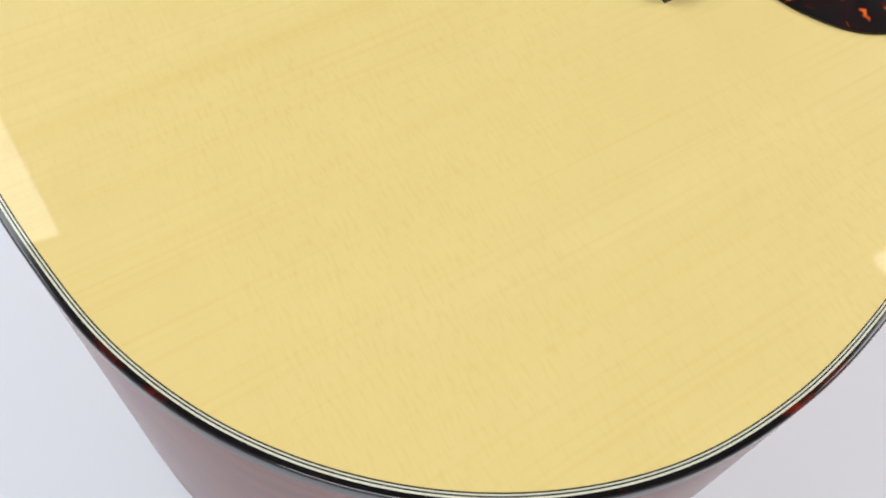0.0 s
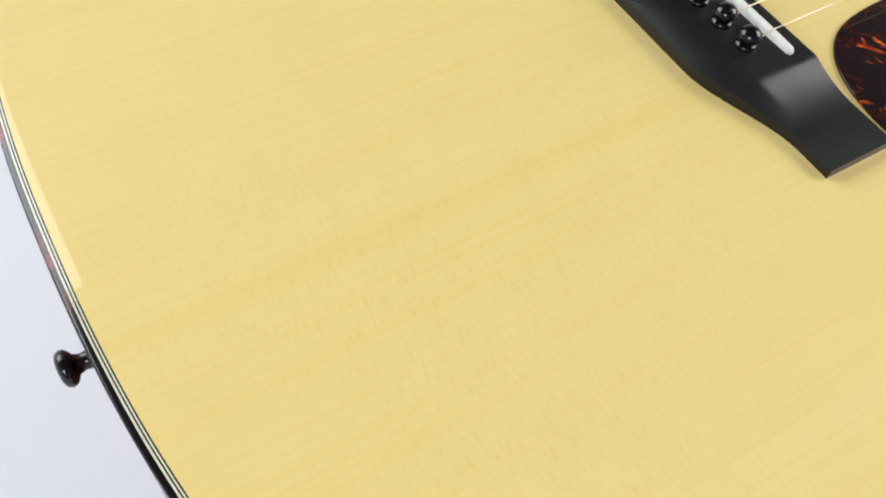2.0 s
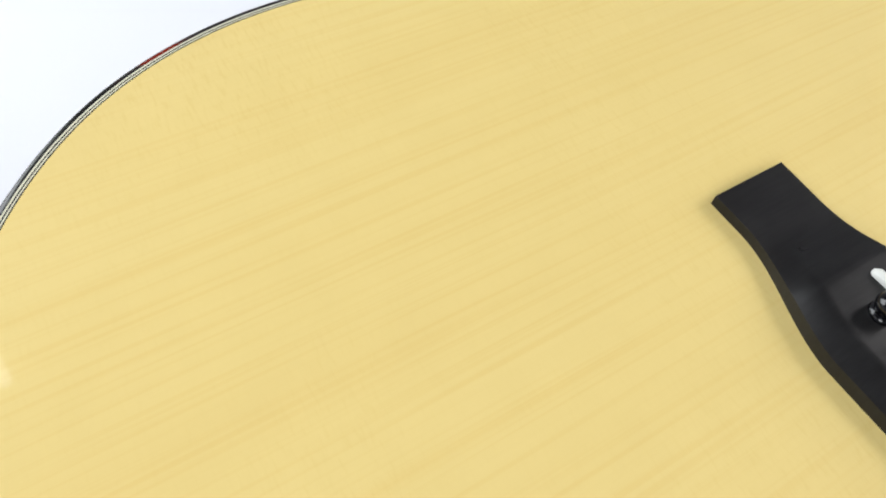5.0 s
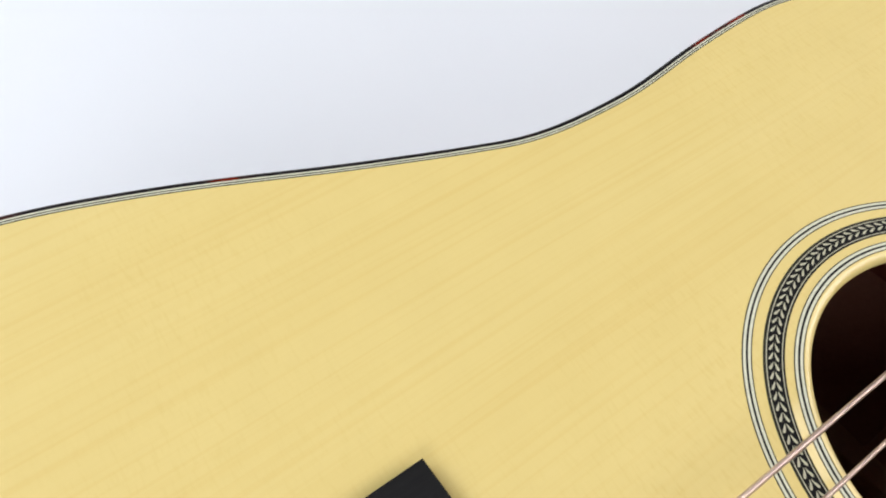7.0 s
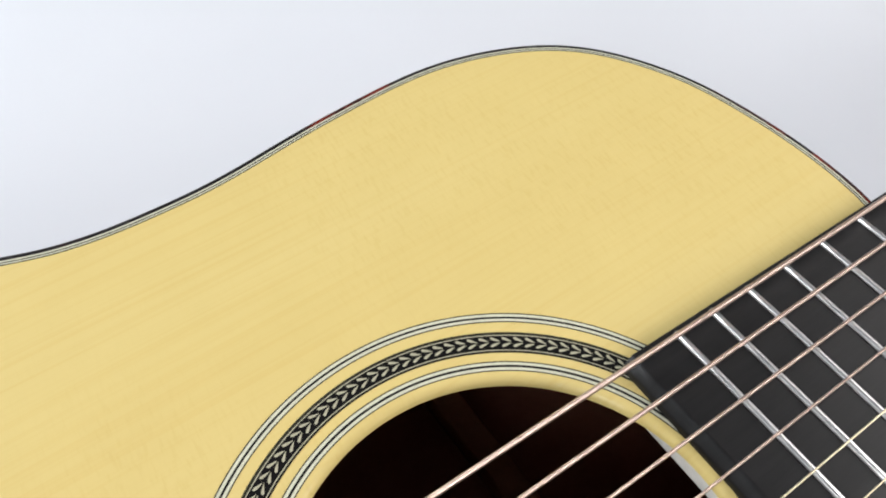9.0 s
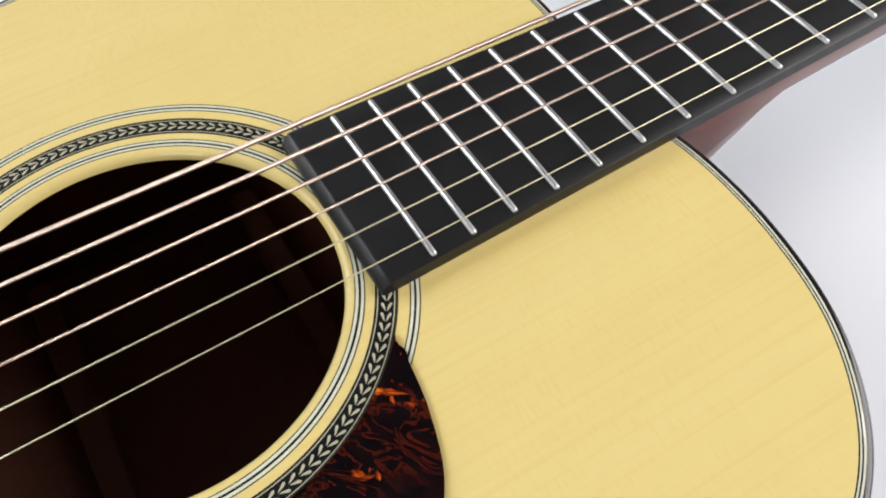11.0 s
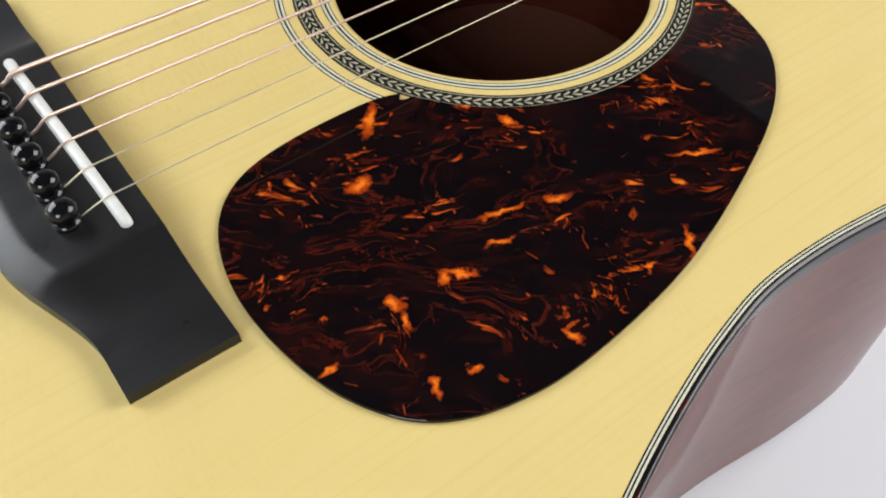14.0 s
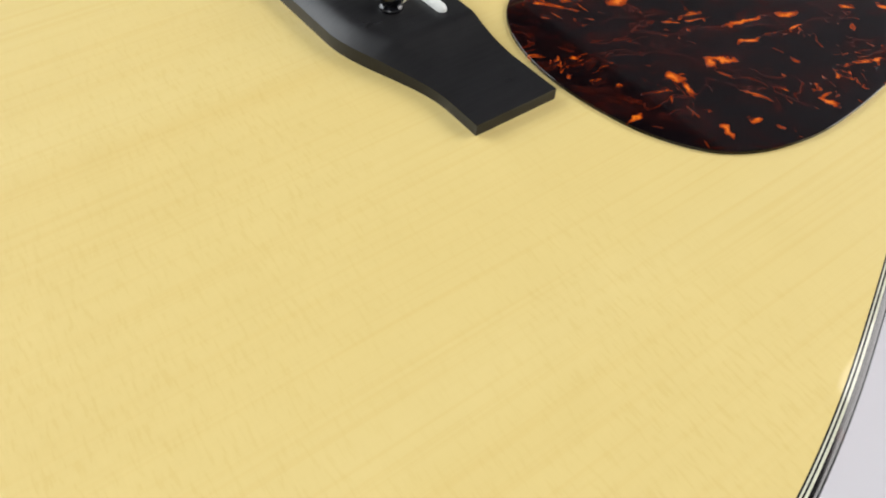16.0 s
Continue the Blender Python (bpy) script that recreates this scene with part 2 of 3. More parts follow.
# ---- mesh helpers ----
def part(name, bm, mat, parent=None, label="", crease=32):
    """Links a bmesh as one mesh object under its thing."""
    me = bpy.data.meshes.new(name)
    bmesh.ops.recalc_face_normals(bm, faces=bm.faces)
    bm.to_mesh(me)
    bm.free()
    me.materials.append(mat)
    for p in me.polygons:
        p.use_smooth = True
    me.set_sharp_from_angle(angle=radians(crease))
    ob = new(name, me)
    if parent:
        ob.parent = parent
    return tagged(ob, label)


def sweep(rings, ring_closed=True, closed=False, caps=False):
    """Quads between successive rings of points."""
    bm = bmesh.new()
    vs = [[bm.verts.new(p) for p in r] for r in rings]
    n = len(vs[0])
    for a, b in list(zip(vs, vs[1:])) + ([(vs[-1], vs[0])] if closed else []):
        for i in range(n if ring_closed else n - 1):
            j = (i + 1) % n
            bm.faces.new((a[i], a[j], b[j], b[i]))
    if caps:
        bm.faces.new(vs[0])
        bm.faces.new(vs[-1])
    return bm


def lathe(profile, axis, origin, steps=24):
    """Turns (radius, height) pairs round an axis through origin."""
    q = Vector((0, 0, 1)).rotation_difference(Vector(axis))
    rings = []
    for r, h in profile:
        rings.append([Vector(origin) + q @ Vector((r * math.cos(a * 2 * math.pi / steps), r * math.sin(a * 2 * math.pi / steps), h)) for a in range(steps)])
    return sweep(rings, caps=True)


def tube(points, r, steps=8):
    """A round wire along points that run in x and z."""
    rings = []
    for i, p in enumerate(points):
        a, b = Vector(points[max(i - 1, 0)]), Vector(points[min(i + 1, len(points) - 1)])
        d = (b - a).normalized()
        side = d.cross(Vector((0, 0, 1))).normalized()
        up = side.cross(d)
        rings.append([Vector(p) + side * (r * math.cos(k * 2 * math.pi / steps)) + up * (r * math.sin(k * 2 * math.pi / steps)) for k in range(steps)])
    return sweep(rings, caps=True)


def block(x0, x1, y0, y1, z0, z1, bevel=0.0):
    bm = bmesh.new()
    bmesh.ops.create_cube(bm, size=1)
    for v in bm.verts:
        v.co = ((x0 + x1) / 2 + v.co.x * (x1 - x0), (y0 + y1) / 2 + v.co.y * (y1 - y0), (z0 + z1) / 2 + v.co.z * (z1 - z0))
    if bevel:
        bmesh.ops.bevel(bm, geom=bm.edges[:], offset=bevel, segments=2, affect="EDGES", profile=0.5)
    return bm


def smooth_step(a, b, x):
    t = min(max((x - a) / (b - a), 0), 1)
    return t * t * (3 - 2 * t)


def curve_through(knots, n):
    """A closed smooth curve through the knots, n points from each to the next."""
    out = []
    for i in range(len(knots)):
        a, b, c, d = (knots[(i + k - 1) % len(knots)] for k in range(4))
        for j in range(n):
            f = j / n
            out.append(tuple(0.5 * (2 * b[m] + (c[m] - a[m]) * f + (2 * a[m] - 5 * b[m] + 4 * c[m] - d[m]) * f * f + (3 * b[m] - a[m] - 3 * c[m] + d[m]) * f ** 3) for m in (0, 1)))
    return out


# ---- the paper floor, and an unseen room added to shape the light ----
def slab(name, x0, x1, y0, y1, z0, z1, mat):
    return tagged(part(name, block(x0, x1, y0, y1, z0, z1), mat), kind="structure")


FLOOR = -0.0105
slab("floor", -3, 3, -3, 3, -0.1, FLOOR, M_PAPER)
slab("unseen_wall_north", -3, 3, 3, 3.15, FLOOR, 2.8, M_WALL)
slab("unseen_wall_south", -3, 3, -3.15, -3, FLOOR, 2.8, M_WALL)
slab("unseen_wall_east", 3, 3.15, -3.15, 3.15, FLOOR, 2.8, M_WALL)
slab("unseen_wall_west", -3.15, -3, -3.15, 3.15, FLOOR, 2.8, M_WALL)
slab("unseen_ceiling", -3.15, 3.15, -3.15, 3.15, 2.8, 2.95, M_CEILING)

# ---- the guitar's body ----
guitar = tagged(new("guitar"), "natural spruce-top acoustic guitar with tortoiseshell pickguard lying on white paper", "guitar")

MID_X, MID_Y, LEAN = 0.030, 0.0003, 0.0032
BASS = [0.2468, 0.2563, 0.2613, 0.2631, 0.2565, 0.2347, 0.2021, 0.1749, 0.1598, 0.1525, 0.1523, 0.1558, 0.1627, 0.1740, 0.1894, 0.2084, 0.2279, 0.2455, 0.2589, 0.2668, 0.2698, 0.2682, 0.2642, 0.2605, 0.2589]
TREBLE = [0.2468, 0.2560, 0.2619, 0.2637, 0.2560, 0.2343, 0.2023, 0.1750, 0.1593, 0.1533, 0.1524, 0.1555, 0.1629, 0.1741, 0.1894, 0.2079, 0.2278, 0.2460, 0.2587, 0.2666, 0.2699, 0.2686, 0.2639, 0.2603, 0.2589]


def reach(th):
    """The body's outline in polar form about its middle."""
    k = BASS if th > 0 else TREBLE
    n = len(k)
    u = min(abs(th) / math.pi * (n - 1), n - 1 - 1e-9)
    i = int(u)
    f = u - i
    e = [k[1]] + k + [k[-2]]
    a, b, c, d = e[i], e[i + 1], e[i + 2], e[min(i + 3, n + 1)]
    return 0.5 * (2 * b + (c - a) * f + (2 * a - 5 * b + 4 * c - d) * f * f + (3 * b - a - 3 * c + d) * f ** 3)


NOUT = 480
RIM = []
for i in range(NOUT):
    th = -math.pi + 2 * math.pi * (i + 0.5) / NOUT
    x = reach(th) * math.cos(th)
    RIM.append((MID_X + x, reach(th) * math.sin(th) + MID_Y + LEAN * x))
for turn in range(3):
    RIM = [((RIM[i - 1][0] + 2 * RIM[i][0] + RIM[(i + 1) % NOUT][0]) / 4, (RIM[i - 1][1] + 2 * RIM[i][1] + RIM[(i + 1) % NOUT][1]) / 4) for i in range(NOUT)]


def inset(d):
    """The outline moved inwards by d."""
    out = []
    for i in range(NOUT):
        x0, y0 = RIM[i - 1]
        x1, y1 = RIM[(i + 1) % NOUT]
        tx, ty = x1 - x0, y1 - y0
        n = math.hypot(tx, ty)
        out.append((RIM[i][0] - ty / n * d, RIM[i][1] + tx / n * d))
    return out


RIM = inset(-0.0014)


def fall(d):
    """How far the lacquered top drops at d from its edge, where it is sanded round."""
    return 2.6 * max(0.0070 - d, 0) ** 2




def rings(profile):
    """Bands round the outline, from (inset, z) pairs, that follow the fall of the top."""
    return [[(x, y, z - fall(d)) for x, y in inset(d)] for d, z in profile]


def back_z(x, up=0.0):
    """Height of the back's rim: the body is shallower towards the neck."""
    return H - 0.1430 + 0.004 * x + up


HOLE_X, HOLE_R = 0.1333, 0.0517


def soundboard():
    rim = inset(0.0035)
    flat = inset(0.0070)
    out = []
    for r, z in ((HOLE_R, H - 0.0027), (HOLE_R + 0.0001, H - 0.0017), (HOLE_R + 0.0005, H - 0.0009), (HOLE_R + 0.0011, H - 0.00035), (HOLE_R + 0.0018, H - 0.00006), (HOLE_R + 0.0024, H)):
        out.append([(HOLE_X + r * math.cos(a), r * math.sin(a), z) for a in (math.atan2(y, x - HOLE_X) for x, y in rim)])
    for k in range(1, 9):
        out.append([(ix + (x - ix) * k / 8, iy + (y - iy) * k / 8, H) for (ix, iy, iz), (x, y) in zip(out[5], flat)])
    for d in (0.0066, 0.0062, 0.0058, 0.0054, 0.0050, 0.0046, 0.0042, 0.0038, 0.0035):
        out.append([(x, y, H - fall(d)) for x, y in inset(d)])
    out.append([(x, y, H - 0.0030) for x, y in rim])
    return sweep(out, closed=True)


part("soundboard", soundboard(), M_SPRUCE, guitar, "glossy pale yellow spruce top with straight grain")
for d0, d1, mat, label in ((0.0035, 0.0031, M_BLACK, "black purfling line"), (0.0031, 0.00272, M_CREAM, "cream purfling line"),
                           (0.00272, 0.00232, M_BLACK, "black purfling line"), (0.00232, 0.0018, M_CREAM, "cream purfling line")):
    part("purfling", sweep(rings([(d0, H - 0.0015), (d0, H), (d1, H), (d1, H - 0.0015)])), mat, guitar, label)
part("binding", sweep(rings([(0.0018, H - 0.003), (0.0018, H), (0.0011, H), (0.0006, H - 0.00008), (0.00025, H - 0.0003), (0.00006, H - 0.0006), (0, H - 0.0011), (0, H - 0.0058), (0.003, H - 0.0058)])), M_BINDING, guitar, "dark red-black tortoiseshell binding", 50)


def side():
    outer, inner = inset(0), inset(0.0026)
    r = [[(x, y, H - 0.0058) for x, y in inner], [(x, y, H - 0.0058) for x, y in outer]]
    for f in (0.25, 0.5, 0.75, 1.0):
        r.append([(x, y, (H - 0.0058) * (1 - f) + back_z(x, 0.006) * f) for x, y in outer])
    r.append([(x, y, back_z(x, 0.006)) for x, y in inner])
    return sweep(r, closed=True)


part("side", side(), M_MAHOGANY, guitar, "glossy reddish brown mahogany side")
part("back_edge", sweep([[(x, y, back_z(x, 0.006)) for x, y in inset(0.0026)], [(x, y, back_z(x, 0.006)) for x, y in inset(-0.00002)],
                            [(x, y, back_z(x, 0.0007)) for x, y in inset(-0.00002)], [(x, y, back_z(x)) for x, y in inset(0.0006)], [(x, y, back_z(x)) for x, y in inset(0.0026)]], closed=True), M_MAHOGANY, guitar, "glossy mahogany edge of the back")


def back():
    rim = inset(0.0026)
    flat = [[(MID_X + (x - MID_X) * f, y * f) for x, y in rim] for f in (1.0, 0.75, 0.5, 0.25, 0.02)]
    lower = [[(x, y, back_z(x)) for x, y in ring] for ring in flat]
    upper = [[(x, y, z + 0.0064) for x, y, z in ring] for ring in reversed(lower)]
    return sweep(lower + upper, closed=True)


part("back", back(), M_INNER, guitar, "dark mahogany back seen through the soundhole")
for x in (-0.15, -0.02, 0.092, 0.187):
    part("back_brace", block(x - 0.006, x + 0.006, -0.13, 0.13, back_z(x, 0.0055), back_z(x, 0.019), 0.003), M_LINING, guitar, "raw wooden brace inside the body")
part("top_brace", block(HOLE_X + HOLE_R + 0.003, HOLE_X + HOLE_R + 0.016, -0.12, 0.12, H - 0.015, H - 0.0028, 0.002), M_RAW, guitar, "raw spruce brace under the top, strong light put into its colour")
part("back_strip", block(-0.22, 0.26, -0.01, 0.01, back_z(0.02, 0.0055), back_z(0.02, 0.0088), 0.001), M_INNER, guitar)


def lining():
    bm = bmesh.new()
    pts = inset(0.0028)
    deep = inset(0.0085)
    for i in range(0, NOUT, 2):
        j = (i + 1) % NOUT
        lo = [bm.verts.new((x, y, H - 0.016)) for x, y in (pts[i], pts[j])]
        hi = [bm.verts.new((x, y, H - 0.0035)) for x, y in (pts[i], pts[j], deep[j], deep[i])]
        bm.faces.new(hi)
        bm.faces.new((lo[0], lo[1], hi[2], hi[3]))
        bm.faces.new((lo[0], hi[3], hi[0]))
        bm.faces.new((lo[1], hi[1], hi[2]))
    return bm


tagged(part("kerfed_lining", lining(), M_LINING, guitar, "kerfed wooden lining inside the rim"), kind="stuff")


# ---- rosette ----
def disc_ring(r0, r1, z, n=180):
    circle = lambda r, h: [(HOLE_X + r * math.cos(a * 2 * math.pi / n), r * math.sin(a * 2 * math.pi / n), h) for a in range(n)]
    return sweep([circle(r0, H - 0.0003), circle(r0, z), circle(r1, z), circle(r1, H - 0.0003)])


LOW = H + 0.00006
for r0, r1, mat in ((53.1, 53.38, M_DARK), (53.38, 54.1, M_CREAM), (54.1, 54.72, M_BLACK), (54.72, 55.44, M_CREAM), (55.44, 55.75, M_DARK),
                    (58.1, 58.65, M_BLACK), (58.65, 58.9, M_TILE), (58.9, 62.8, M_BLACK), (62.8, 63.05, M_TILE), (63.05, 63.8, M_DARK),
                    (66.65, 66.95, M_DARK), (66.95, 67.67, M_CREAM), (67.67, 68.25, M_BLACK), (68.25, 68.97, M_CREAM), (68.97, 69.3, M_DARK)):
    part("rosette_ring", disc_ring(r0 * 0.001025, r1 * 0.001025, LOW), mat, guitar, "cream rosette ring" if mat is M_CREAM else "black rosette ring")


def chevron():
    """Two teardrop leaves that spring from one point, which lies along -y of the pair's middle."""
    bm = bmesh.new()
    for side in (1, -1):
        shape = []
        for k in range(10):
            f = k / 9
            wide = 0.00036 * math.sin(math.pi * min(f * 0.72 + 0.06, 1)) * (0.45 + 0.75 * f)
            shape.append((f, wide if k < 9 else 0.0))
        line = [(f, w) for f, w in shape] + [(f, -w) for f, w in reversed(shape[:-1])]
        pts = []
        for f, w in line:
            cx, cy = 0.00022 + 0.00105 * f ** 1.25, -0.0012 + 0.0025 * f
            pts.append((side * (cx + w * 0.90), cy - w * 0.44))
        top = [bm.verts.new((x, y, 0.00008)) for x, y in pts]
        bot = [bm.verts.new((x, y, 0)) for x, y in pts]
        bm.faces.new(top)
        for a in range(len(pts)):
            b = (a + 1) % len(pts)
            bm.faces.new((top[a], bot[a], bot[b], top[b]))
    return bm


CHEVRONS = 136
first = part("herringbone_tile", chevron(), M_TILE, guitar)
for i in range(CHEVRONS):
    ob = first if i == 0 else new("herringbone_tile", first.data)
    a = 2 * math.pi * i / CHEVRONS
    ob.parent = guitar
    ob.matrix_local = pose(HOLE_X + 0.06250 * math.cos(a), 0.06250 * math.sin(a), LOW, 0, 0, math.degrees(a))


# ---- pickguard ----
def pickguard():
    knots = [(0.0832, -0.0348), (0.0746, -0.0309), (0.0641, -0.0287), (0.0425, -0.0290), (0.0265, -0.0321), (0.0159, -0.0389), (0.0092, -0.0490), (0.0055, -0.0621), (0.0049, -0.0758), (0.0071, -0.0917), (0.0113, -0.1043), (0.0188, -0.1158), (0.0288, -0.1227), (0.0408, -0.1262), (0.0549, -0.1274), (0.0760, -0.1256), (0.0990, -0.1212), (0.1241, -0.1126), (0.1482, -0.1020), (0.1643, -0.0914), (0.1754, -0.0788), (0.1810, -0.0632), (0.1833, -0.0502), (0.1837, -0.0441), (0.1755, -0.0331)]
    pts = curve_through(knots, 7)
    cut = 0.0654
    out = []
    for x, y in pts:
        d = math.hypot(x - HOLE_X, y)
        out.append((x, y) if d > cut else None)
    # follow the rosette between the two places where the outline meets it
    start = next(i for i in range(len(out)) if out[i] and not out[i - 1])
    keep = [out[(start + i) % len(out)] for i in range(len(out)) if out[(start + i) % len(out)]]
    a0 = math.atan2(keep[-1][1], keep[-1][0] - HOLE_X)
    a1 = math.atan2(keep[0][1], keep[0][0] - HOLE_X)
    if a1 > a0:
        a1 -= 2 * math.pi
    arc = [(HOLE_X + cut * math.cos(a0 + (a1 - a0) * k / 40), cut * math.sin(a0 + (a1 - a0) * k / 40)) for k in range(41)]
    loop = keep + arc
    n = len(loop)

    def shrunk(d):
        res = []
        for i in range(n):
            x0, y0 = loop[i - 1]
            x1, y1 = loop[(i + 1) % n]
            tx, ty = x1 - x0, y1 - y0
            m = math.hypot(tx, ty) or 1
            res.append((loop[i][0] - ty / m * d, loop[i][1] + tx / m * d))
        return res
    bm = bmesh.new()
    layers = [(0, H + 0.00003), (0, H + 0.0009), (0.00012, H + 0.001)]
    vs = [[bm.verts.new((x, y, z)) for x, y in shrunk(d)] for d, z in layers]
    for a, b in zip(vs, vs[1:]):
        for i in range(n):
            bm.faces.new((a[i], a[(i + 1) % n], b[(i + 1) % n], b[i]))
    bm.faces.new(vs[-1])
    return bm


part("pickguard", pickguard(), M_PLATE, guitar, "glossy black and orange mottled tortoiseshell pickguard", 20)

# ---- bridge ----
TOP = 0.0076        # bridge height over the soundboard
WING = 0.0034


def bridge_mesh():
    rows = []
    ny, nx = 96, 30
    half = 0.0776
    for i in range(ny + 1):
        y = -half + 2 * half * i / ny
        a = abs(y)
        belly = 1 - smooth_step(0.024, 0.066, a)
        tail = -0.0264 - 0.0104 * belly
        front = 0.0002 - 0.0005 * (1 - (y / half) ** 2)
        s = min(max((a - 0.0425) / 0.019, 0), 1)
        lift = (1 - s) ** 2
        row = []
        for k in range(nx + 1):
            f = k / nx
            x = tail + (front - tail) * f
            # the tail side of the middle rolls over towards the belly
            edge = min(max((x - tail) / 0.0072, 0), 1)
            h = WING + (TOP - WING) * lift * (0.22 + 0.78 * (1 - (1 - edge) ** 1.35))
            row.append((x, y, H + h))
        rows.append(row)
    bm = sweep(rows, ring_closed=False)
    bm.verts.ensure_lookup_table()
    # walls down to the soundboard
    grid = [[bm.verts[i * (nx + 1) + k] for k in range(nx + 1)] for i in range(ny + 1)]
    rim = [grid[0][k] for k in range(nx + 1)] + [grid[i][nx] for i in range(1, ny + 1)] + [grid[ny][k] for k in range(nx - 1, -1, -1)] + [grid[i][0] for i in range(ny - 1, 0, -1)]
    foot = [bm.verts.new((v.co.x, v.co.y, H)) for v in rim]
    for i in range(len(rim)):
        j = (i + 1) % len(rim)
        bm.faces.new((rim[i], rim[j], foot[j], foot[i]))
    return bm


bridge = part("bridge", bridge_mesh(), M_BRIDGE, guitar, "dull black ebony belly bridge", 17)
SADDLE_X, SADDLE_LEAN = -0.0085, 0.0013 / 0.0379


def saddle_mesh():
    out = []
    ends = [0.0385, 0.0384, 0.0382, 0.0379, 0.0375, 0.0370]
    for y in [-e for e in ends] + [-0.03, -0.02, -0.01, 0, 0.01, 0.02, 0.03] + ends[::-1]:
        end = min(1.0, (0.0385 - abs(y)) / 0.0015)
        w = 0.0015 * math.sqrt(max(1 - (1 - end) ** 2, 0.03))
        x = SADDLE_X - SADDLE_LEAN * y
        top = H + 0.0106 - 0.8 * y * y - 0.0009 * (1 - end)
        out.append([(x - w, y, H + 0.005), (x - w, y, top - 0.0010), (x - w * 0.7, y, top - 0.0003), (x, y, top), (x + w * 0.7, y, top - 0.0003), (x + w, y, top - 0.0010), (x + w, y, H + 0.005)])
    return sweep(out, caps=True)


part("saddle", saddle_mesh(), M_BONE, bridge, "white bone saddle", 50)
PIN_X, PIN_STEP = -0.0184, 0.01143
ball = [(0.0025, -0.004), (0.0025, TOP), (0.0034, TOP + 0.00005), (0.0036, TOP + 0.0006), (0.0033, TOP + 0.0012), (0.0027, TOP + 0.0016), (0.0027, TOP + 0.0020), (0.0031, TOP + 0.0025)]
ball += [(0.0037 * math.cos(radians(a)), TOP + 0.0042 + 0.0028 * math.sin(radians(a))) for a in range(-30, 90, 12)] + [(0.0003, TOP + 0.0070)]
pin = part("bridge_pin", lathe(ball, (0, 0, 1), (0, 0, 0), 28), M_PIN, bridge, "shiny black bridge pin", 50)
for i in range(6):
    ob = pin if i == 0 else tagged(new("bridge_pin", pin.data), "shiny black bridge pin")
    ob.parent = bridge
    ob.matrix_local = pose(PIN_X, (i - 2.5) * PIN_STEP, H)

# ---- neck ----
SCALE = 0.6452
BOARD = 0.0046      # fingerboard top over the soundboard
END_X = 0.1872


def board_half(x):
    return 0.0296 - 0.0215 * (x - 0.2032)


def fret_x(n):
    return SCALE * 2 ** (-n / 12)


def fingerboard():
    out = []
    xs = [(END_X, 0.0, 0.0006), (END_X, 0.0016, 0.0004), (END_X + 0.0003, 0.0024, 0.0003), (END_X + 0.0020, 0.0041, 0.0002), (END_X + 0.0025, 0.0045, 0.0), (END_X + 0.0031, BOARD, 0.0)]
    xs += [(x, BOARD, 0.0) for x in (0.25, 0.35, 0.45, 0.55, SCALE)]
    for x, z, pull in xs:
        w = board_half(x) - pull
        ring = [(x, -w, H + 0.00002), (x, -w, H + max(z - 0.0006, 0.00002))]
        for k in range(-5, 6):
            y = (w - 0.0004) * k / 5
            ring.append((x, y, H + z - (0.5 * y * y if z > 0.003 else 0)))
        ring += [(x, w, H + max(z - 0.0006, 0.00002)), (x, w, H + 0.00002)]
        out.append(ring)
    return sweep(out, caps=True)


board = part("fingerboard", fingerboard(), M_BOARD, guitar, "matt black ebony fingerboard", 40)


def fret(x):
    w = board_half(x) - 0.0010
    out = []
    for f, s in ((-1.0, 0.35), (-0.992, 0.8), (-0.975, 1.0), (-0.5, 1.0), (0, 1.0), (0.5, 1.0), (0.975, 1.0), (0.992, 0.8), (1.0, 0.35)):
        y = w * f
        z = H + BOARD - 0.5 * y * y - 0.0002
        out.append([(x - 0.00092 * s, y, z)] + [(x - 0.00092 * s * math.cos(radians(a)), y, z + 0.0002 + 0.00092 * s * math.sin(radians(a))) for a in range(0, 181, 30)] + [(x + 0.00092 * s, y, z)])
    return sweep(out, caps=True)


for n in range(1, 21):
    part("fret", fret(fret_x(n)), M_STEEL, board, "shiny nickel fret", 50)


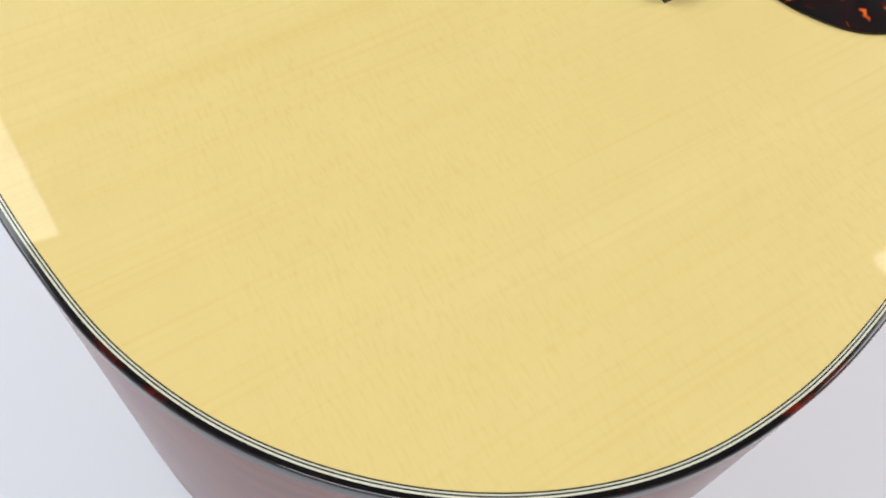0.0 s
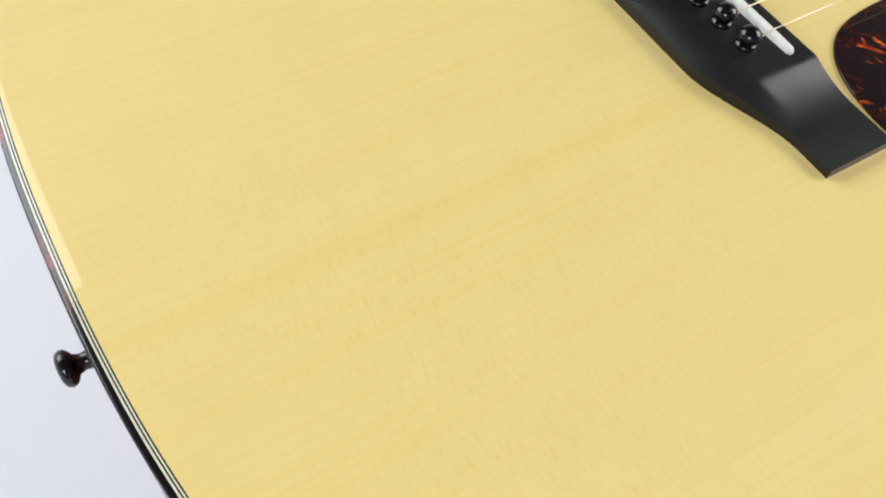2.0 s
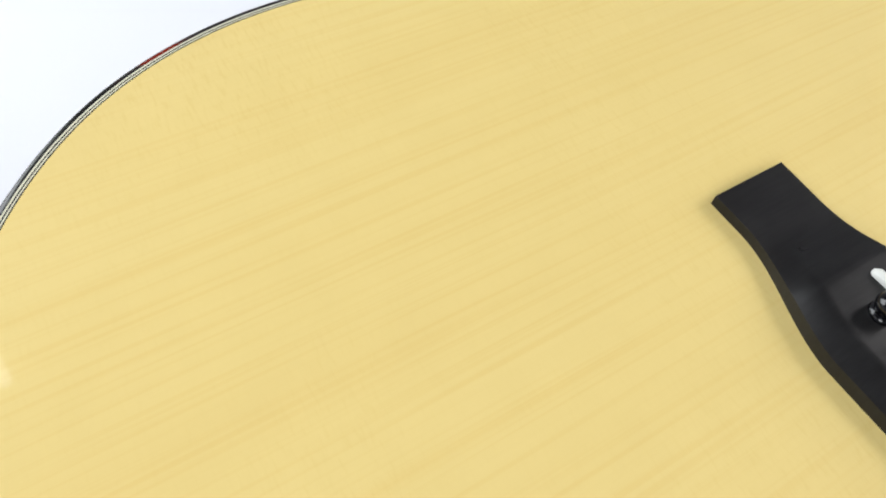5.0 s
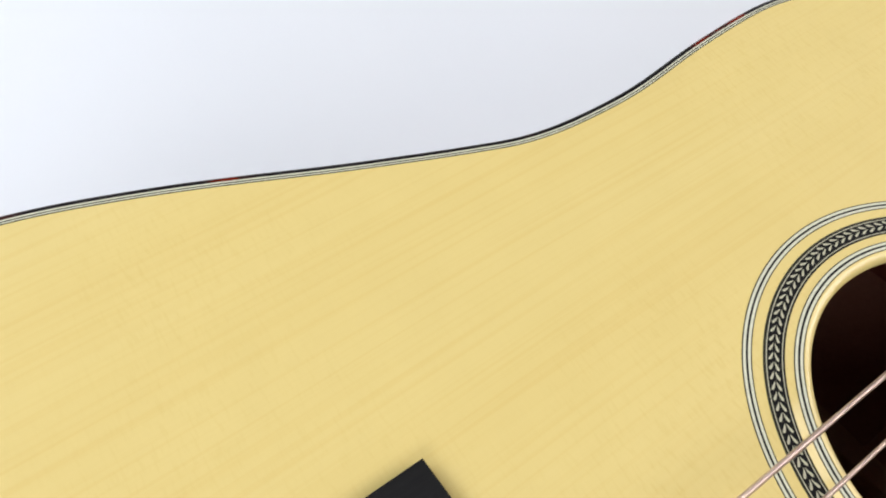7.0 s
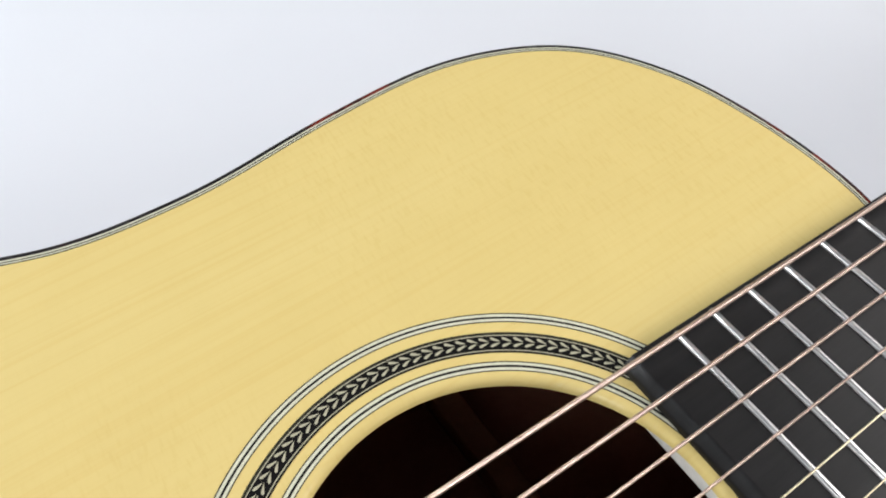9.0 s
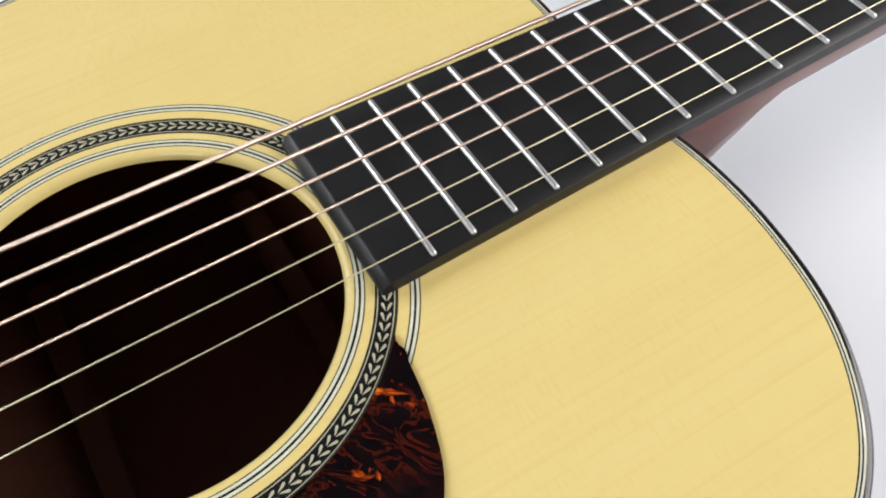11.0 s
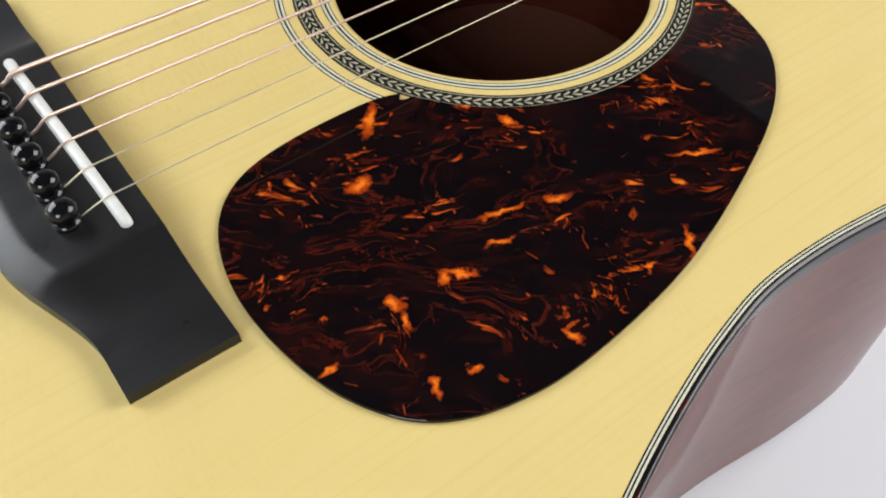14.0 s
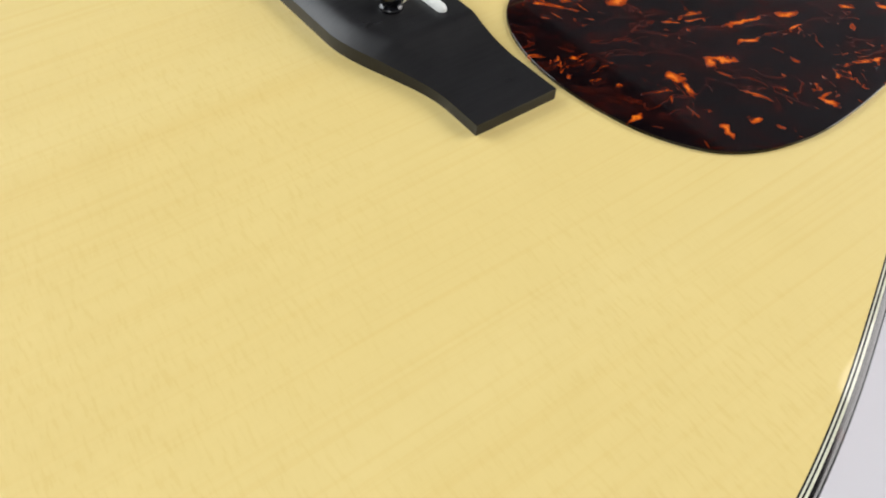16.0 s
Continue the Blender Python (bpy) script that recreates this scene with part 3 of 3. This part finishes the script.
def neck():
    out = []
    for x in (0.262, 0.28, 0.30, 0.33, 0.36, 0.45, 0.55, 0.65):
        w = board_half(x) - 0.0003
        deep = 0.021 + 0.058 * (1 - smooth_step(0.275, 0.335, x))
        if x < 0.285:
            w *= 0.75
        out.append([(x, w * math.cos(radians(a)), H - 0.0001 - deep * abs(math.sin(radians(a))) ** 0.8) for a in range(180, 361, 15)])
    return sweep(out, caps=True)


part("neck", neck(), M_MAHOGANY, guitar, "mahogany neck with a heel")
part("nut", block(SCALE, SCALE + 0.005, -0.019, 0.019, H - 0.002, H + 0.0076, 0.0006), M_BONE, guitar)
part("headstock", block(SCALE + 0.005, SCALE + 0.17, -0.034, 0.034, H - 0.018, H - 0.003, 0.003), M_MAHOGANY, guitar)

# ---- strings ----
for i, (gauge, mat) in enumerate(((0.38, None), (0.48, None), (0.72, 0.30), (0.94, 0.34), (1.20, 0.42), (1.48, 0.50))):
    y0, y1 = (i - 2.5) * 0.0115, (i - 2.5) * 0.0080
    r = gauge / 2000
    sx = SADDLE_X - SADDLE_LEAN * y0
    sz = H + 0.0106 - 0.8 * y0 * y0 + r
    far = H + 0.0076 + r
    pts = [(PIN_X + 0.0030, y0, H + TOP - 0.002), (PIN_X + 0.0034, y0, H + TOP + 0.0002), (PIN_X + 0.0052, y0, H + TOP + 0.0009), (sx - 0.0018, y0, sz - 0.0005), (sx - 0.0004, y0, sz - 0.00003), (sx + 0.0006, y0, sz - 0.00002)]
    for k in range(1, 21):
        f = k / 20
        pts.append((sx + (SCALE + 0.004 - sx) * f, y0 + (y1 - y0) * f, sz + (far - sz) * f))
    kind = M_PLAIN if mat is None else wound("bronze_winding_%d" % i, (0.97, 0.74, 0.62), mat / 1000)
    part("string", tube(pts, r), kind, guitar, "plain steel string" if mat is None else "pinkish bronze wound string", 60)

# ---- strap button ----
tail_x = min(x for x, y in RIM)
knob = [(r, h * 0.82) for r, h in ((0.0052, 0.0), (0.0054, 0.0008), (0.0048, 0.0018), (0.0032, 0.0032), (0.0028, 0.0055), (0.0034, 0.0080), (0.0050, 0.0092), (0.0060, 0.0105), (0.0062, 0.0120), (0.0056, 0.0136), (0.0040, 0.0146), (0.0016, 0.0150), (0.0003, 0.0151))]
part("end_pin", lathe(knob, (-1, 0, 0), (tail_x + 0.0002, 0, H - 0.058), 28), M_PIN, guitar, "shiny black plastic end pin", 50)
